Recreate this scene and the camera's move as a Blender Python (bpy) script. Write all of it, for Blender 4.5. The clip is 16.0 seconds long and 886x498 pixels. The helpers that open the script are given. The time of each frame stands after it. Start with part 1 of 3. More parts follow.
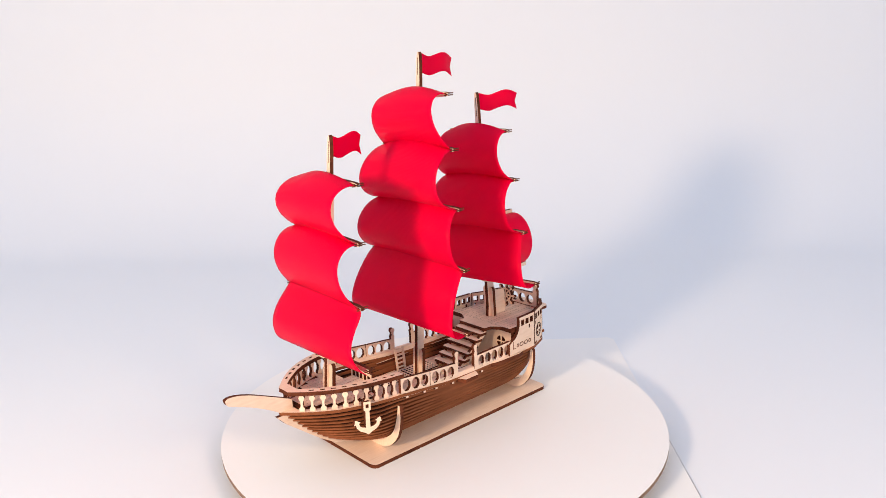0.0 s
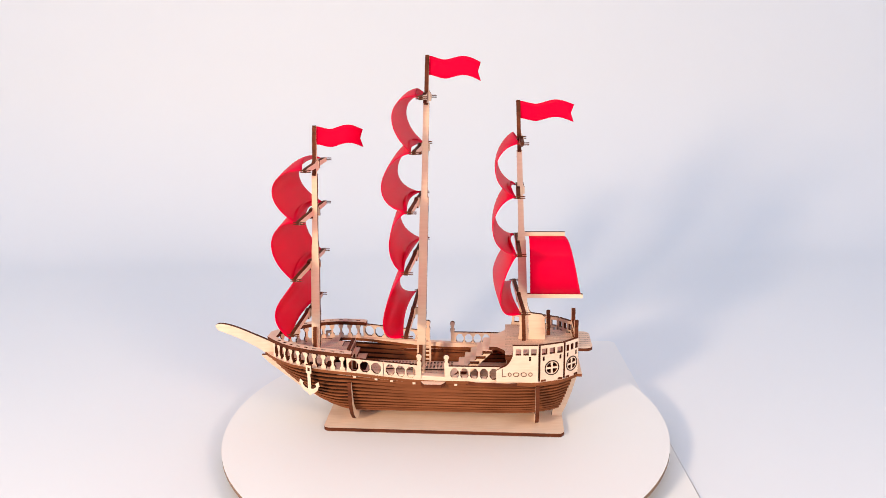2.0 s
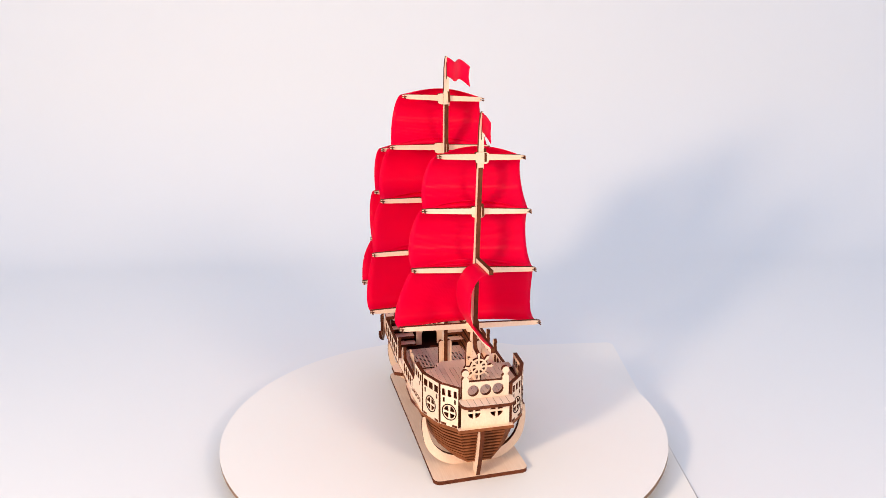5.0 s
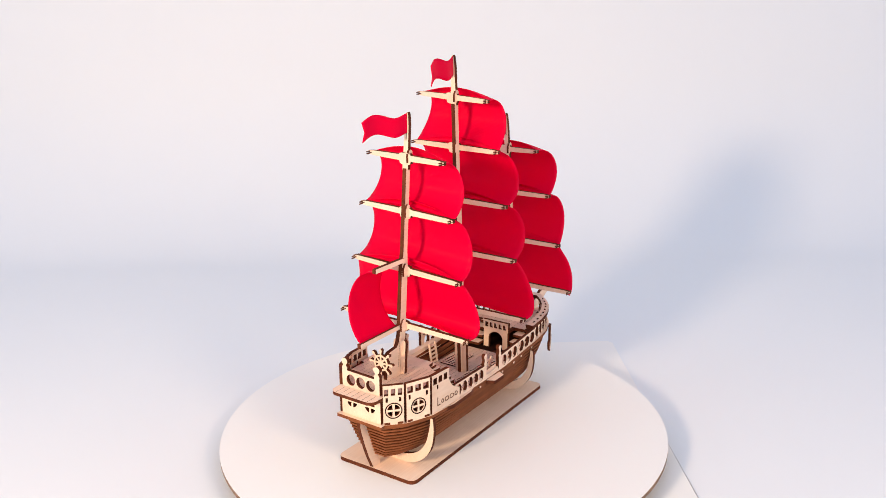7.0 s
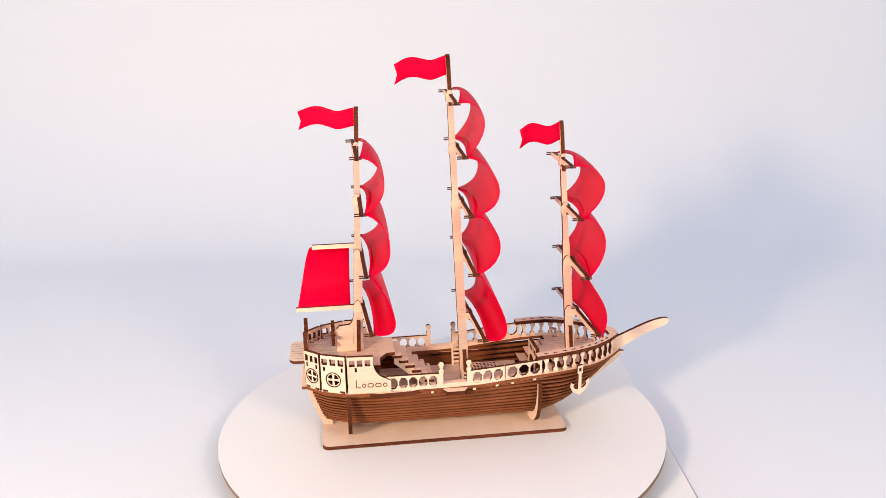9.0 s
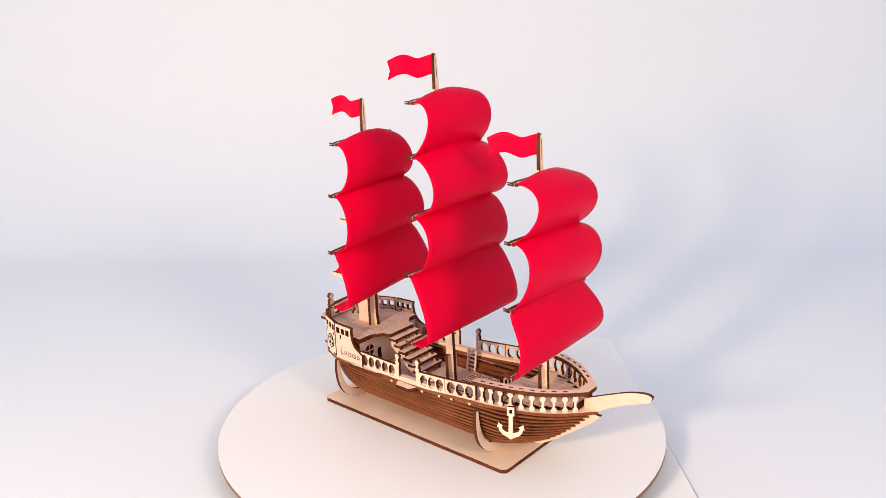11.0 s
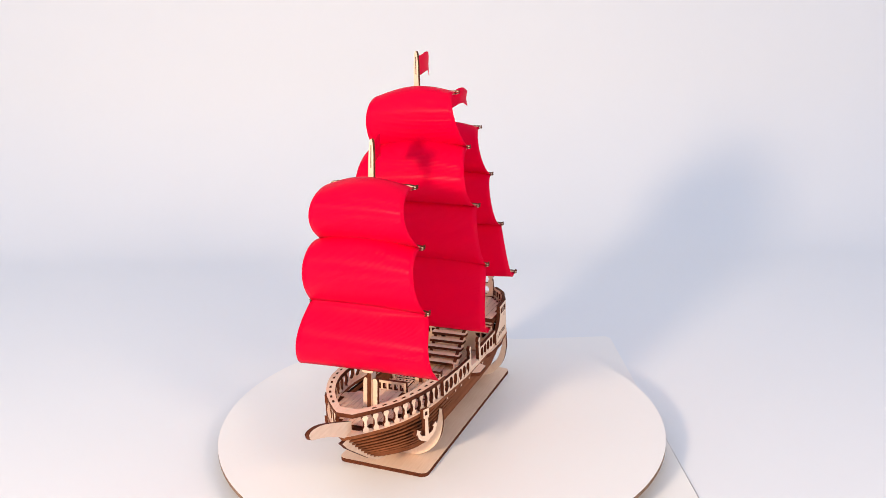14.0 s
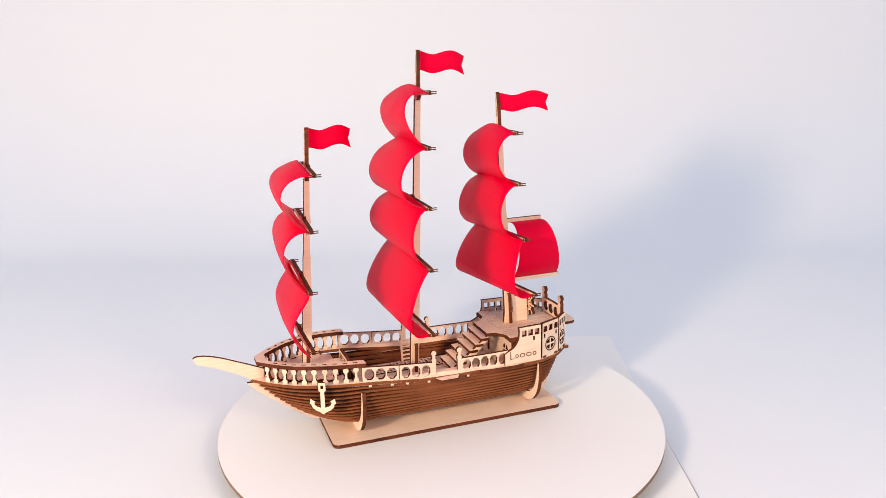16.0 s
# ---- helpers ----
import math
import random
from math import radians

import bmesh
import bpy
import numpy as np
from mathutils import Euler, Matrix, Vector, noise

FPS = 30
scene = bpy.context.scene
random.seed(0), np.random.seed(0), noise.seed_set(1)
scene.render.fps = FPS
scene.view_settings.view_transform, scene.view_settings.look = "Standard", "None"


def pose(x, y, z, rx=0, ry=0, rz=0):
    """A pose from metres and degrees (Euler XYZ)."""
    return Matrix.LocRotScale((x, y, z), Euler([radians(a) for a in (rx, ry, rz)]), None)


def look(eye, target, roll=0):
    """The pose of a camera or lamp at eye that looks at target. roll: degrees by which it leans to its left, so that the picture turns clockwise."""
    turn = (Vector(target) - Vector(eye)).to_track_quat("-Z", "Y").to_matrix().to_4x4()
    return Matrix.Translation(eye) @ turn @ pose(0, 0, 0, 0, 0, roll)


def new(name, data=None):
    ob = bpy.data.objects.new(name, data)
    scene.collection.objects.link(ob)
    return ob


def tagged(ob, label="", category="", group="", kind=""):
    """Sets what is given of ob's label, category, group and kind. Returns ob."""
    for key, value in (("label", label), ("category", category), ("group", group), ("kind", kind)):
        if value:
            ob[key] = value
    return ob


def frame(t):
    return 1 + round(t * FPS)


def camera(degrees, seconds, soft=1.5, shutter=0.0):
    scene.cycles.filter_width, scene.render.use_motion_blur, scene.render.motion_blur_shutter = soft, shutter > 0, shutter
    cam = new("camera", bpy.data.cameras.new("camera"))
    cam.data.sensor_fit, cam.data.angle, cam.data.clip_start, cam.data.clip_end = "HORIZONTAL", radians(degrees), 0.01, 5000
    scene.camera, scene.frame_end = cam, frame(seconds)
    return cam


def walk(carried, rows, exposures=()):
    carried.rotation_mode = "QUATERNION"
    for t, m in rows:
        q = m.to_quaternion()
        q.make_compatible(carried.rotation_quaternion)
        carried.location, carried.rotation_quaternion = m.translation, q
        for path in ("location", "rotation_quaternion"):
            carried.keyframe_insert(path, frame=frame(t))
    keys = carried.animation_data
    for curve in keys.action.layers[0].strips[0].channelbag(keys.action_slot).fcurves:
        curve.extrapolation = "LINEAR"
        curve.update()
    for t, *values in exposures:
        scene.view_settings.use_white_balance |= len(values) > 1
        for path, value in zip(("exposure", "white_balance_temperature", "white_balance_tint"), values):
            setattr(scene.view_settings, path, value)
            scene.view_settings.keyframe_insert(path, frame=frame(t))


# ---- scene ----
EYE = (0.0, -0.60897, 0.31851)
cam = camera(57.2, 16.0, soft=0.65)


def aim(yaw, pitch):
    """The camera's pose at EYE for a heading and a tilt in degrees."""
    a, b = radians(yaw), radians(pitch)
    way = Vector((-math.sin(a) * math.cos(b), math.cos(a) * math.cos(b), math.sin(b)))
    return look(EYE, Vector(EYE) + way, -1.0)


# a camera on a tripod that settles by a fraction of a degree
walk(cam, [(0.0, aim(-0.174, -15.923)), (2.0, aim(-0.135, -15.682)), (4.0, aim(-0.260, -15.55)),
           (7.0, aim(-0.28, -15.678)), (9.0, aim(-0.40, -15.778)), (12.0, aim(-0.406, -15.928)),
           (14.0, aim(-0.407, -15.989)), (16.0, aim(-0.441, -16.042))])

# ---- light ----
world = bpy.data.worlds.new("world")
scene.world = world
world.use_nodes = True
bg = world.node_tree.nodes["Background"]
bg.inputs["Strength"].default_value = 0.62
# daylight of the room: bluer and strongest from above, dimmer towards the floor
wn, wl = world.node_tree.nodes, world.node_tree.links
wco, wsep = wn.new("ShaderNodeTexCoord"), wn.new("ShaderNodeSeparateXYZ")
wmap, wmix = wn.new("ShaderNodeMapRange"), wn.new("ShaderNodeMixRGB")
wmap.inputs["From Min"].default_value, wmap.inputs["From Max"].default_value = -0.3, 1.0
wmix.inputs["Color1"].default_value = (0.62, 0.73, 0.96, 1)
wmix.inputs["Color2"].default_value = (0.71, 0.93, 1.36, 1)
wl.new(wco.outputs["Generated"], wsep.inputs[0])
wl.new(wsep.outputs["Z"], wmap.inputs["Value"])
wl.new(wmap.outputs[0], wmix.inputs["Fac"])
wl.new(wmix.outputs[0], bg.inputs["Color"])


def area(name, eye, target, size, power, colour):
    lamp = bpy.data.lights.new(name, "AREA")
    lamp.shape, lamp.size, lamp.size_y, lamp.energy, lamp.color = "RECTANGLE", size[0], size[1], power, colour
    ob = new(name, lamp)
    ob.matrix_world = look(eye, target)
    return ob


area("key_lamp", (-0.70, -0.98, 0.50), (0.0, 0.0, 0.12), (0.14, 0.14), 14.0, (1.0, 0.76, 0.525))
area("fill_lamp", (0.66, -0.98, 0.68), (0.0, 0.0, 0.10), (0.30, 0.30), 6.6, (1.0, 0.76, 0.525))
scene.view_settings.exposure = 0.0


# ---- materials ----
def material(name):
    m = bpy.data.materials.new(name)
    m.use_nodes = True
    return m, m.node_tree.nodes, m.node_tree.links, m.node_tree.nodes["Principled BSDF"]


def wood(name, light, dark, rough, scale=1.0, bump=0.12):
    """Birch plywood: long grain, speckle and a little change from piece to piece."""
    m, n, l, p = material(name)
    co = n.new("ShaderNodeTexCoord")
    mp = n.new("ShaderNodeMapping")
    mp.inputs["Scale"].default_value = (60 * scale, 900 * scale, 500 * scale)
    l.new(co.outputs["Object"], mp.inputs["Vector"])
    g = n.new("ShaderNodeTexNoise")
    g.inputs["Scale"].default_value, g.inputs["Detail"].default_value, g.inputs["Roughness"].default_value = 1.0, 5, 0.6
    l.new(mp.outputs["Vector"], g.inputs["Vector"])
    b = n.new("ShaderNodeTexNoise")
    b.inputs["Scale"].default_value, b.inputs["Detail"].default_value = 45, 3
    l.new(co.outputs["Object"], b.inputs["Vector"])
    mix = n.new("ShaderNodeMath")
    mix.operation = "MULTIPLY_ADD"
    mix.inputs[1].default_value, mix.inputs[2].default_value = 0.55, 0.0
    l.new(g.outputs["Fac"], mix.inputs[0])
    add = n.new("ShaderNodeMath")
    add.operation = "MULTIPLY_ADD"
    add.inputs[1].default_value = 0.45
    l.new(b.outputs["Fac"], add.inputs[0])
    l.new(mix.outputs[0], add.inputs[2])
    ramp = n.new("ShaderNodeValToRGB")
    ramp.color_ramp.elements[0].position, ramp.color_ramp.elements[0].color = 0.32, (*dark, 1)
    ramp.color_ramp.elements[1].position, ramp.color_ramp.elements[1].color = 0.66, (*light, 1)
    l.new(add.outputs[0], ramp.inputs["Fac"])
    info = n.new("ShaderNodeObjectInfo")
    hsv = n.new("ShaderNodeHueSaturation")
    vary = n.new("ShaderNodeMapRange")
    vary.inputs["To Min"].default_value, vary.inputs["To Max"].default_value = 0.90, 1.08
    l.new(info.outputs["Random"], vary.inputs["Value"])
    l.new(vary.outputs[0], hsv.inputs["Value"])
    l.new(ramp.outputs["Color"], hsv.inputs["Color"])
    l.new(hsv.outputs["Color"], p.inputs["Base Color"])
    bp = n.new("ShaderNodeBump")
    bp.inputs["Strength"].default_value, bp.inputs["Distance"].default_value = bump, 0.0004
    l.new(g.outputs["Fac"], bp.inputs["Height"])
    l.new(bp.outputs["Normal"], p.inputs["Normal"])
    p.inputs["Roughness"].default_value = rough
    p.inputs["Specular IOR Level"].default_value = 0.07
    return m


def fabric(name, colour, through_light):
    """Satin ribbon: a fine weave along the cloth's own directions."""
    m, n, l, p = material(name)
    uv = n.new("ShaderNodeTexCoord")
    mp = n.new("ShaderNodeMapping")
    mp.inputs["Scale"].default_value = (1, 1, 1)
    l.new(uv.outputs["UV"], mp.inputs["Vector"])
    ck = n.new("ShaderNodeTexBrick")
    ck.inputs["Scale"].default_value = 1.0
    ck.inputs["Brick Width"].default_value, ck.inputs["Row Height"].default_value = 0.0022, 0.0011
    ck.inputs["Mortar Size"].default_value, ck.inputs["Mortar Smooth"].default_value = 0.00028, 1.0
    l.new(mp.outputs["Vector"], ck.inputs["Vector"])
    big = n.new("ShaderNodeTexNoise")
    big.inputs["Scale"].default_value, big.inputs["Detail"].default_value = 30, 4
    l.new(uv.outputs["UV"], big.inputs["Vector"])
    ramp = n.new("ShaderNodeMixRGB")
    ramp.inputs["Color1"].default_value = (colour[0] * 0.88, colour[1], colour[2] * 0.9, 1)
    ramp.inputs["Color2"].default_value = (*colour, 1)
    l.new(big.outputs["Fac"], ramp.inputs["Fac"])
    l.new(ramp.outputs[0], p.inputs["Base Color"])
    bp = n.new("ShaderNodeBump")
    bp.invert = True
    bp.inputs["Strength"].default_value, bp.inputs["Distance"].default_value = 0.35, 0.0003
    l.new(ck.outputs["Fac"], bp.inputs["Height"])
    l.new(bp.outputs["Normal"], p.inputs["Normal"])
    p.inputs["Roughness"].default_value = 0.25
    p.inputs["Specular IOR Level"].default_value = 0.07
    p.inputs["Sheen Weight"].default_value, p.inputs["Sheen Roughness"].default_value = 0.04, 0.25
    p.inputs["Sheen Tint"].default_value = (1.0, 0.55, 0.65, 1)
    p.inputs["Anisotropic"].default_value = 0.8
    tan = n.new("ShaderNodeTangent")
    tan.direction_type, tan.uv_map = "UV_MAP", "UVMap"
    l.new(tan.outputs["Tangent"], p.inputs["Tangent"])
    # thin cloth lets a part of the light through
    thin = n.new("ShaderNodeBsdfTranslucent")
    thin.inputs["Color"].default_value = (0.97, 0.0, 0.05, 1)
    mix = n.new("ShaderNodeMixShader")
    mix.inputs["Fac"].default_value = through_light
    l.new(p.outputs["BSDF"], mix.inputs[1])
    l.new(thin.outputs["BSDF"], mix.inputs[2])
    l.new(mix.outputs["Shader"], n["Material Output"].inputs["Surface"])
    return m


def paper(name, colour, rough, blotch=0.03):
    m, n, l, p = material(name)
    co = n.new("ShaderNodeTexCoord")
    a = n.new("ShaderNodeTexNoise")
    a.inputs["Scale"].default_value, a.inputs["Detail"].default_value = 3.0, 4
    f = n.new("ShaderNodeTexNoise")
    f.inputs["Scale"].default_value, f.inputs["Detail"].default_value = 900, 3
    l.new(co.outputs["Object"], a.inputs["Vector"])
    l.new(co.outputs["Object"], f.inputs["Vector"])
    mix = n.new("ShaderNodeMixRGB")
    mix.inputs["Color1"].default_value = (*[c * (1 - blotch) for c in colour], 1)
    mix.inputs["Color2"].default_value = (*colour, 1)
    l.new(a.outputs["Fac"], mix.inputs["Fac"])
    l.new(mix.outputs[0], p.inputs["Base Color"])
    bp = n.new("ShaderNodeBump")
    bp.inputs["Strength"].default_value, bp.inputs["Distance"].default_value = 0.08, 0.0002
    l.new(f.outputs["Fac"], bp.inputs["Height"])
    l.new(bp.outputs["Normal"], p.inputs["Normal"])
    p.inputs["Roughness"].default_value = rough
    p.inputs["Specular IOR Level"].default_value = 0.25
    return m


PLY = wood("birch_ply_face", (0.91, 0.69, 0.53), (0.79, 0.55, 0.39), 0.60)
DECK = wood("deck_ply", (0.82, 0.60, 0.45), (0.66, 0.45, 0.32), 0.65)
EDGE = wood("laser_burnt_edge", (0.165, 0.048, 0.021), (0.045, 0.012, 0.006), 0.7, 0.6)
HULL = wood("hull_edge", (0.27, 0.090, 0.037), (0.145, 0.045, 0.017), 0.6, 0.35, 0.3)
JOINT = wood("hull_joint", (0.032, 0.010, 0.006), (0.015, 0.006, 0.004), 0.8)
CHAR = wood("engraved_mark", (0.045, 0.019, 0.011), (0.022, 0.009, 0.006), 0.8)
RED = fabric("red_satin", (0.94, 0.0, 0.052), 0.33)
WHITE = paper("white_board", (0.93, 0.89, 0.835), 0.5)
BACK = paper("white_backdrop", (0.86, 0.857, 0.85), 0.75)
DISC_EDGE = wood("hardboard_edge", (0.30, 0.20, 0.14), (0.16, 0.10, 0.07), 0.8)

# ---- helpers of this scene ----
MM = 0.001
LEAN = 0.018


def lean(v):
    """The model sits a degree off upright in its cradle."""
    x, y, z = v
    y += 2.6 - 0.0145 * (x - 70)
    return (x, y - (z - 8) * LEAN, z + y * LEAN)


def askew(v):
    """The base plate lies a little askew on the disc, as the hull does."""
    x, y, z = v
    return (x, y + 1.2 - 0.014 * (x - 70), z)


def link(name, me, parent, label=""):
    ob = new(name, me)
    if parent is not None:
        ob.parent = parent
    return tagged(ob, label)


def part(name, verts, faces, mats, parent, label="", slots=None, tilt=True, uvs=None, smooth=False):
    """One mesh object from places in millimetres of the ship's space."""
    me = bpy.data.meshes.new(name)
    me.from_pydata([[c * MM for c in (lean(v) if tilt is True else askew(v) if tilt else v)] for v in verts], [], faces)
    for m in mats:
        me.materials.append(m)
    if slots:
        me.polygons.foreach_set("material_index", slots)
    if smooth:
        me.polygons.foreach_set("use_smooth", [True] * len(me.polygons))
    if uvs:
        lay = me.uv_layers.new(name="UVMap")
        for lp in me.loops:
            lay.data[lp.index].uv = uvs[lp.vertex_index]
    bm = bmesh.new()
    bm.from_mesh(me)
    bmesh.ops.recalc_face_normals(bm, faces=bm.faces)
    bm.to_mesh(me)
    bm.free()
    me.update()
    return link(name, me, parent, label)


def plate(name, outline, holes, place, thick, parent, label="", mats=None, tilt=True):
    """A sawn sheet: an outline with holes in (u, v), put into space by place(u, v, w), with burnt edges."""
    from_loops = [outline] + list(holes)
    flat = [p for lp in from_loops for p in lp]
    tris = tess([[Vector((a, b, 0)) for a, b in lp] for lp in from_loops])
    n = len(flat)
    verts = [place(a, b, 0.0) for a, b in flat] + [place(a, b, thick) for a, b in flat]
    faces = [tuple(t) for t in tris] + [tuple(i + n for i in reversed(t)) for t in tris]
    slots = [0] * len(faces)
    k = 0
    for lp in from_loops:
        m = len(lp)
        for i in range(m):
            a, b = k + i, k + (i + 1) % m
            faces.append((a, b, b + n, a + n))
            slots.append(1)
        k += m
    return part(name, verts, faces, mats or [PLY, EDGE], parent, label, slots, tilt)


from mathutils.geometry import tessellate_polygon as tess


def ngon(cx, cy, rx, ry, n, turn=0.0):
    return [(cx + rx * math.cos(2 * math.pi * (i + turn) / n), cy + ry * math.sin(2 * math.pi * (i + turn) / n)) for i in range(n)]


def rect(a, b, c, d):
    return [(a, b), (c, b), (c, d), (a, d)]


def rounded(a, b, c, d, r, n=5):
    out = []
    for cx, cy, s in ((c - r, b + r, -90), (c - r, d - r, 0), (a + r, d - r, 90), (a + r, b + r, 180)):
        out += [(cx + r * math.cos(radians(s + 90 * i / n)), cy + r * math.sin(radians(s + 90 * i / n))) for i in range(n + 1)]
    return out


def spline(pts, n=6):
    """A smooth open line through the points."""
    q = [pts[0]] + list(pts) + [pts[-1]]
    out = []
    for i in range(1, len(q) - 2):
        p0, p1, p2, p3 = q[i - 1], q[i], q[i + 1], q[i + 2]
        for k in range(n):
            t = k / n
            out.append(tuple(0.5 * (2 * b + (c - a) * t + (2 * a - 5 * b + 4 * c - e) * t * t + (3 * b - a - 3 * c + e) * t ** 3)
                             for a, b, c, e in zip(p0, p1, p2, p3)))
    out.append(tuple(pts[-1]))
    return out


def lerp(table, x):
    """Straight interpolation in a table of (x, value), x rising."""
    if x <= table[0][0]:
        return table[0][1]
    for (a, p), (b, q) in zip(table, table[1:]):
        if x <= b:
            return p + (q - p) * (x - a) / (b - a)
    return table[-1][1]


XZ = lambda y: (lambda u, v, w: (u, y - 1.5 + w, v))          # a sheet along the keel
YZ = lambda x: (lambda u, v, w: (x - 1.5 + w, u, v))          # a sheet across the keel
XY = lambda z: (lambda u, v, w: (u, v, z + w))                # a lying sheet

# ---- backdrop, table, turntable ----
FLOOR = -0.0125
DISC = 0.003


def backdrop():
    """White paper that sweeps from the table up behind the model."""
    prof = [(-2.4, FLOOR), (-0.2, FLOOR), (0.50, FLOOR)]
    r, y0 = 0.24, 0.50
    prof += [(y0 + r * math.sin(radians(a)), FLOOR + r - r * math.cos(radians(a))) for a in range(5, 91, 5)]
    prof += [(y0 + r, 1.0), (y0 + r, 1.9)]
    bm = bmesh.new()
    rows = [[bm.verts.new((x, y, z)) for x in np.linspace(-2.6, 2.6, 9)] for y, z in prof]
    for a, b in zip(rows, rows[1:]):
        for i in range(8):
            bm.faces.new((a[i], a[i + 1], b[i + 1], b[i]))
    me = bpy.data.meshes.new("backdrop")
    for f in bm.faces:
        f.smooth = True
    bm.to_mesh(me)
    bm.free()
    me.materials.append(BACK)
    ob = tagged(new("backdrop", me), "seamless white paper backdrop sweeping up from the table", "backdrop", kind="structure")
    so = ob.modifiers.new("thickness", "SOLIDIFY")
    so.thickness, so.offset = 0.002, -1
    return ob


def board():
    """A white board on the table under the turntable; its edges show beside and behind the disc."""
    o = [(-0.090, -0.26), (0.1808, -0.26), (0.1808, 0.0), (0.1808, 0.188), (0.176, 0.1935), (0.020, 0.1885), (-0.090, 0.140)]
    lip = [(0, 0), (0.0016, 0), (0.0007, 0), (0, 0.0004), (0, 0.0004), (0, 0.0004), (0, 0)]  # lower rim flared outward, widest towards the front
    me = bpy.data.meshes.new("white_board")
    n = len(o)
    h = 0.0012
    me.from_pydata([(x + a, y + b, FLOOR + 0.0001) for (x, y), (a, b) in zip(o, lip)] + [(x, y, FLOOR + h) for x, y in o], [],
                   [tuple(range(n, 2 * n))] + [(i, (i + 1) % n, (i + 1) % n + n, i + n) for i in range(n)])
    me.materials.append(WHITE)
    me.materials.append(DISC_EDGE)
    # dark brown on the front side and the right side's front half only
    me.polygons.foreach_set("material_index", [0, 1, 1] + [0] * (n - 2))
    return tagged(new("white_board", me), "thin white board lying on the table under the turntable", "board")


def turntable():
    root = tagged(new("turntable"), "round white turntable disc with a raw brown edge", "turntable")
    n = 128
    for name, r, z0, z1, ms, lab in (("disc", 0.1780, -0.0032, 0.0, [WHITE, DISC_EDGE], ""),
                                     ("hub", 0.06, FLOOR + 0.0012 - DISC, -0.0032, [WHITE, WHITE], "")):
        bm = bmesh.new()
        lo = [bm.verts.new((r * math.cos(2 * math.pi * i / n), r * math.sin(2 * math.pi * i / n), z0)) for i in range(n)]
        hi = [bm.verts.new((v.co.x, v.co.y, z1)) for v in lo]
        bm.faces.new(hi)
        bm.faces.new(lo[::-1]).material_index = 1
        for i in range(n):
            bm.faces.new((lo[i], lo[(i + 1) % n], hi[(i + 1) % n], hi[i])).material_index = 1
        me = bpy.data.meshes.new(name)
        bm.to_mesh(me)
        bm.free()
        for m in ms:
            me.materials.append(m)
        link(name, me, root, lab)
    return root


backdrop()
board()
table_disc = turntable()

# ---- the ship: x to the bow, y to port, z up, millimetres ----
ship = tagged(new("model_ship"), "laser-cut birch plywood model sailing ship with red satin sails", "model ship")

WIDTH = [(-107, 17.4), (-106, 17.6), (-94.5, 28.4), (-75.5, 36.0), (-58, 37.6), (-40, 38.4), (0, 38.8), (45, 39.6), (70, 40.0), (84, 39.4),
         (94, 38.0), (102, 36.0), (111, 32.6), (119, 28.6), (127, 23.0), (134, 17.0), (140, 11.0), (145, 5.5), (149, 0.6)]


def hw(x):
    return lerp(WIDTH, x)


def sheer(x):
    return lerp([(-200, 0.0), (2, 0.0), (25, 0.9), (48, 3.4), (72, 5.9), (92, 7.0), (108, 7.2), (150, 6.0)], x)


def ring(inset, x0, x1, step=4.0, width=hw):
    """A closed outline round the hull, from the stern x0 to the bow x1."""
    xs = sorted(set([x0, x1] + [x for x, _ in WIDTH if x0 < x < x1] + list(np.arange(x0 + step, x1, step))))
    side = [(x, max(width(x) - inset, 0.3)) for x in xs]
    return [(x, -y) for x, y in side] + [(x, y) for x, y in reversed(side)]


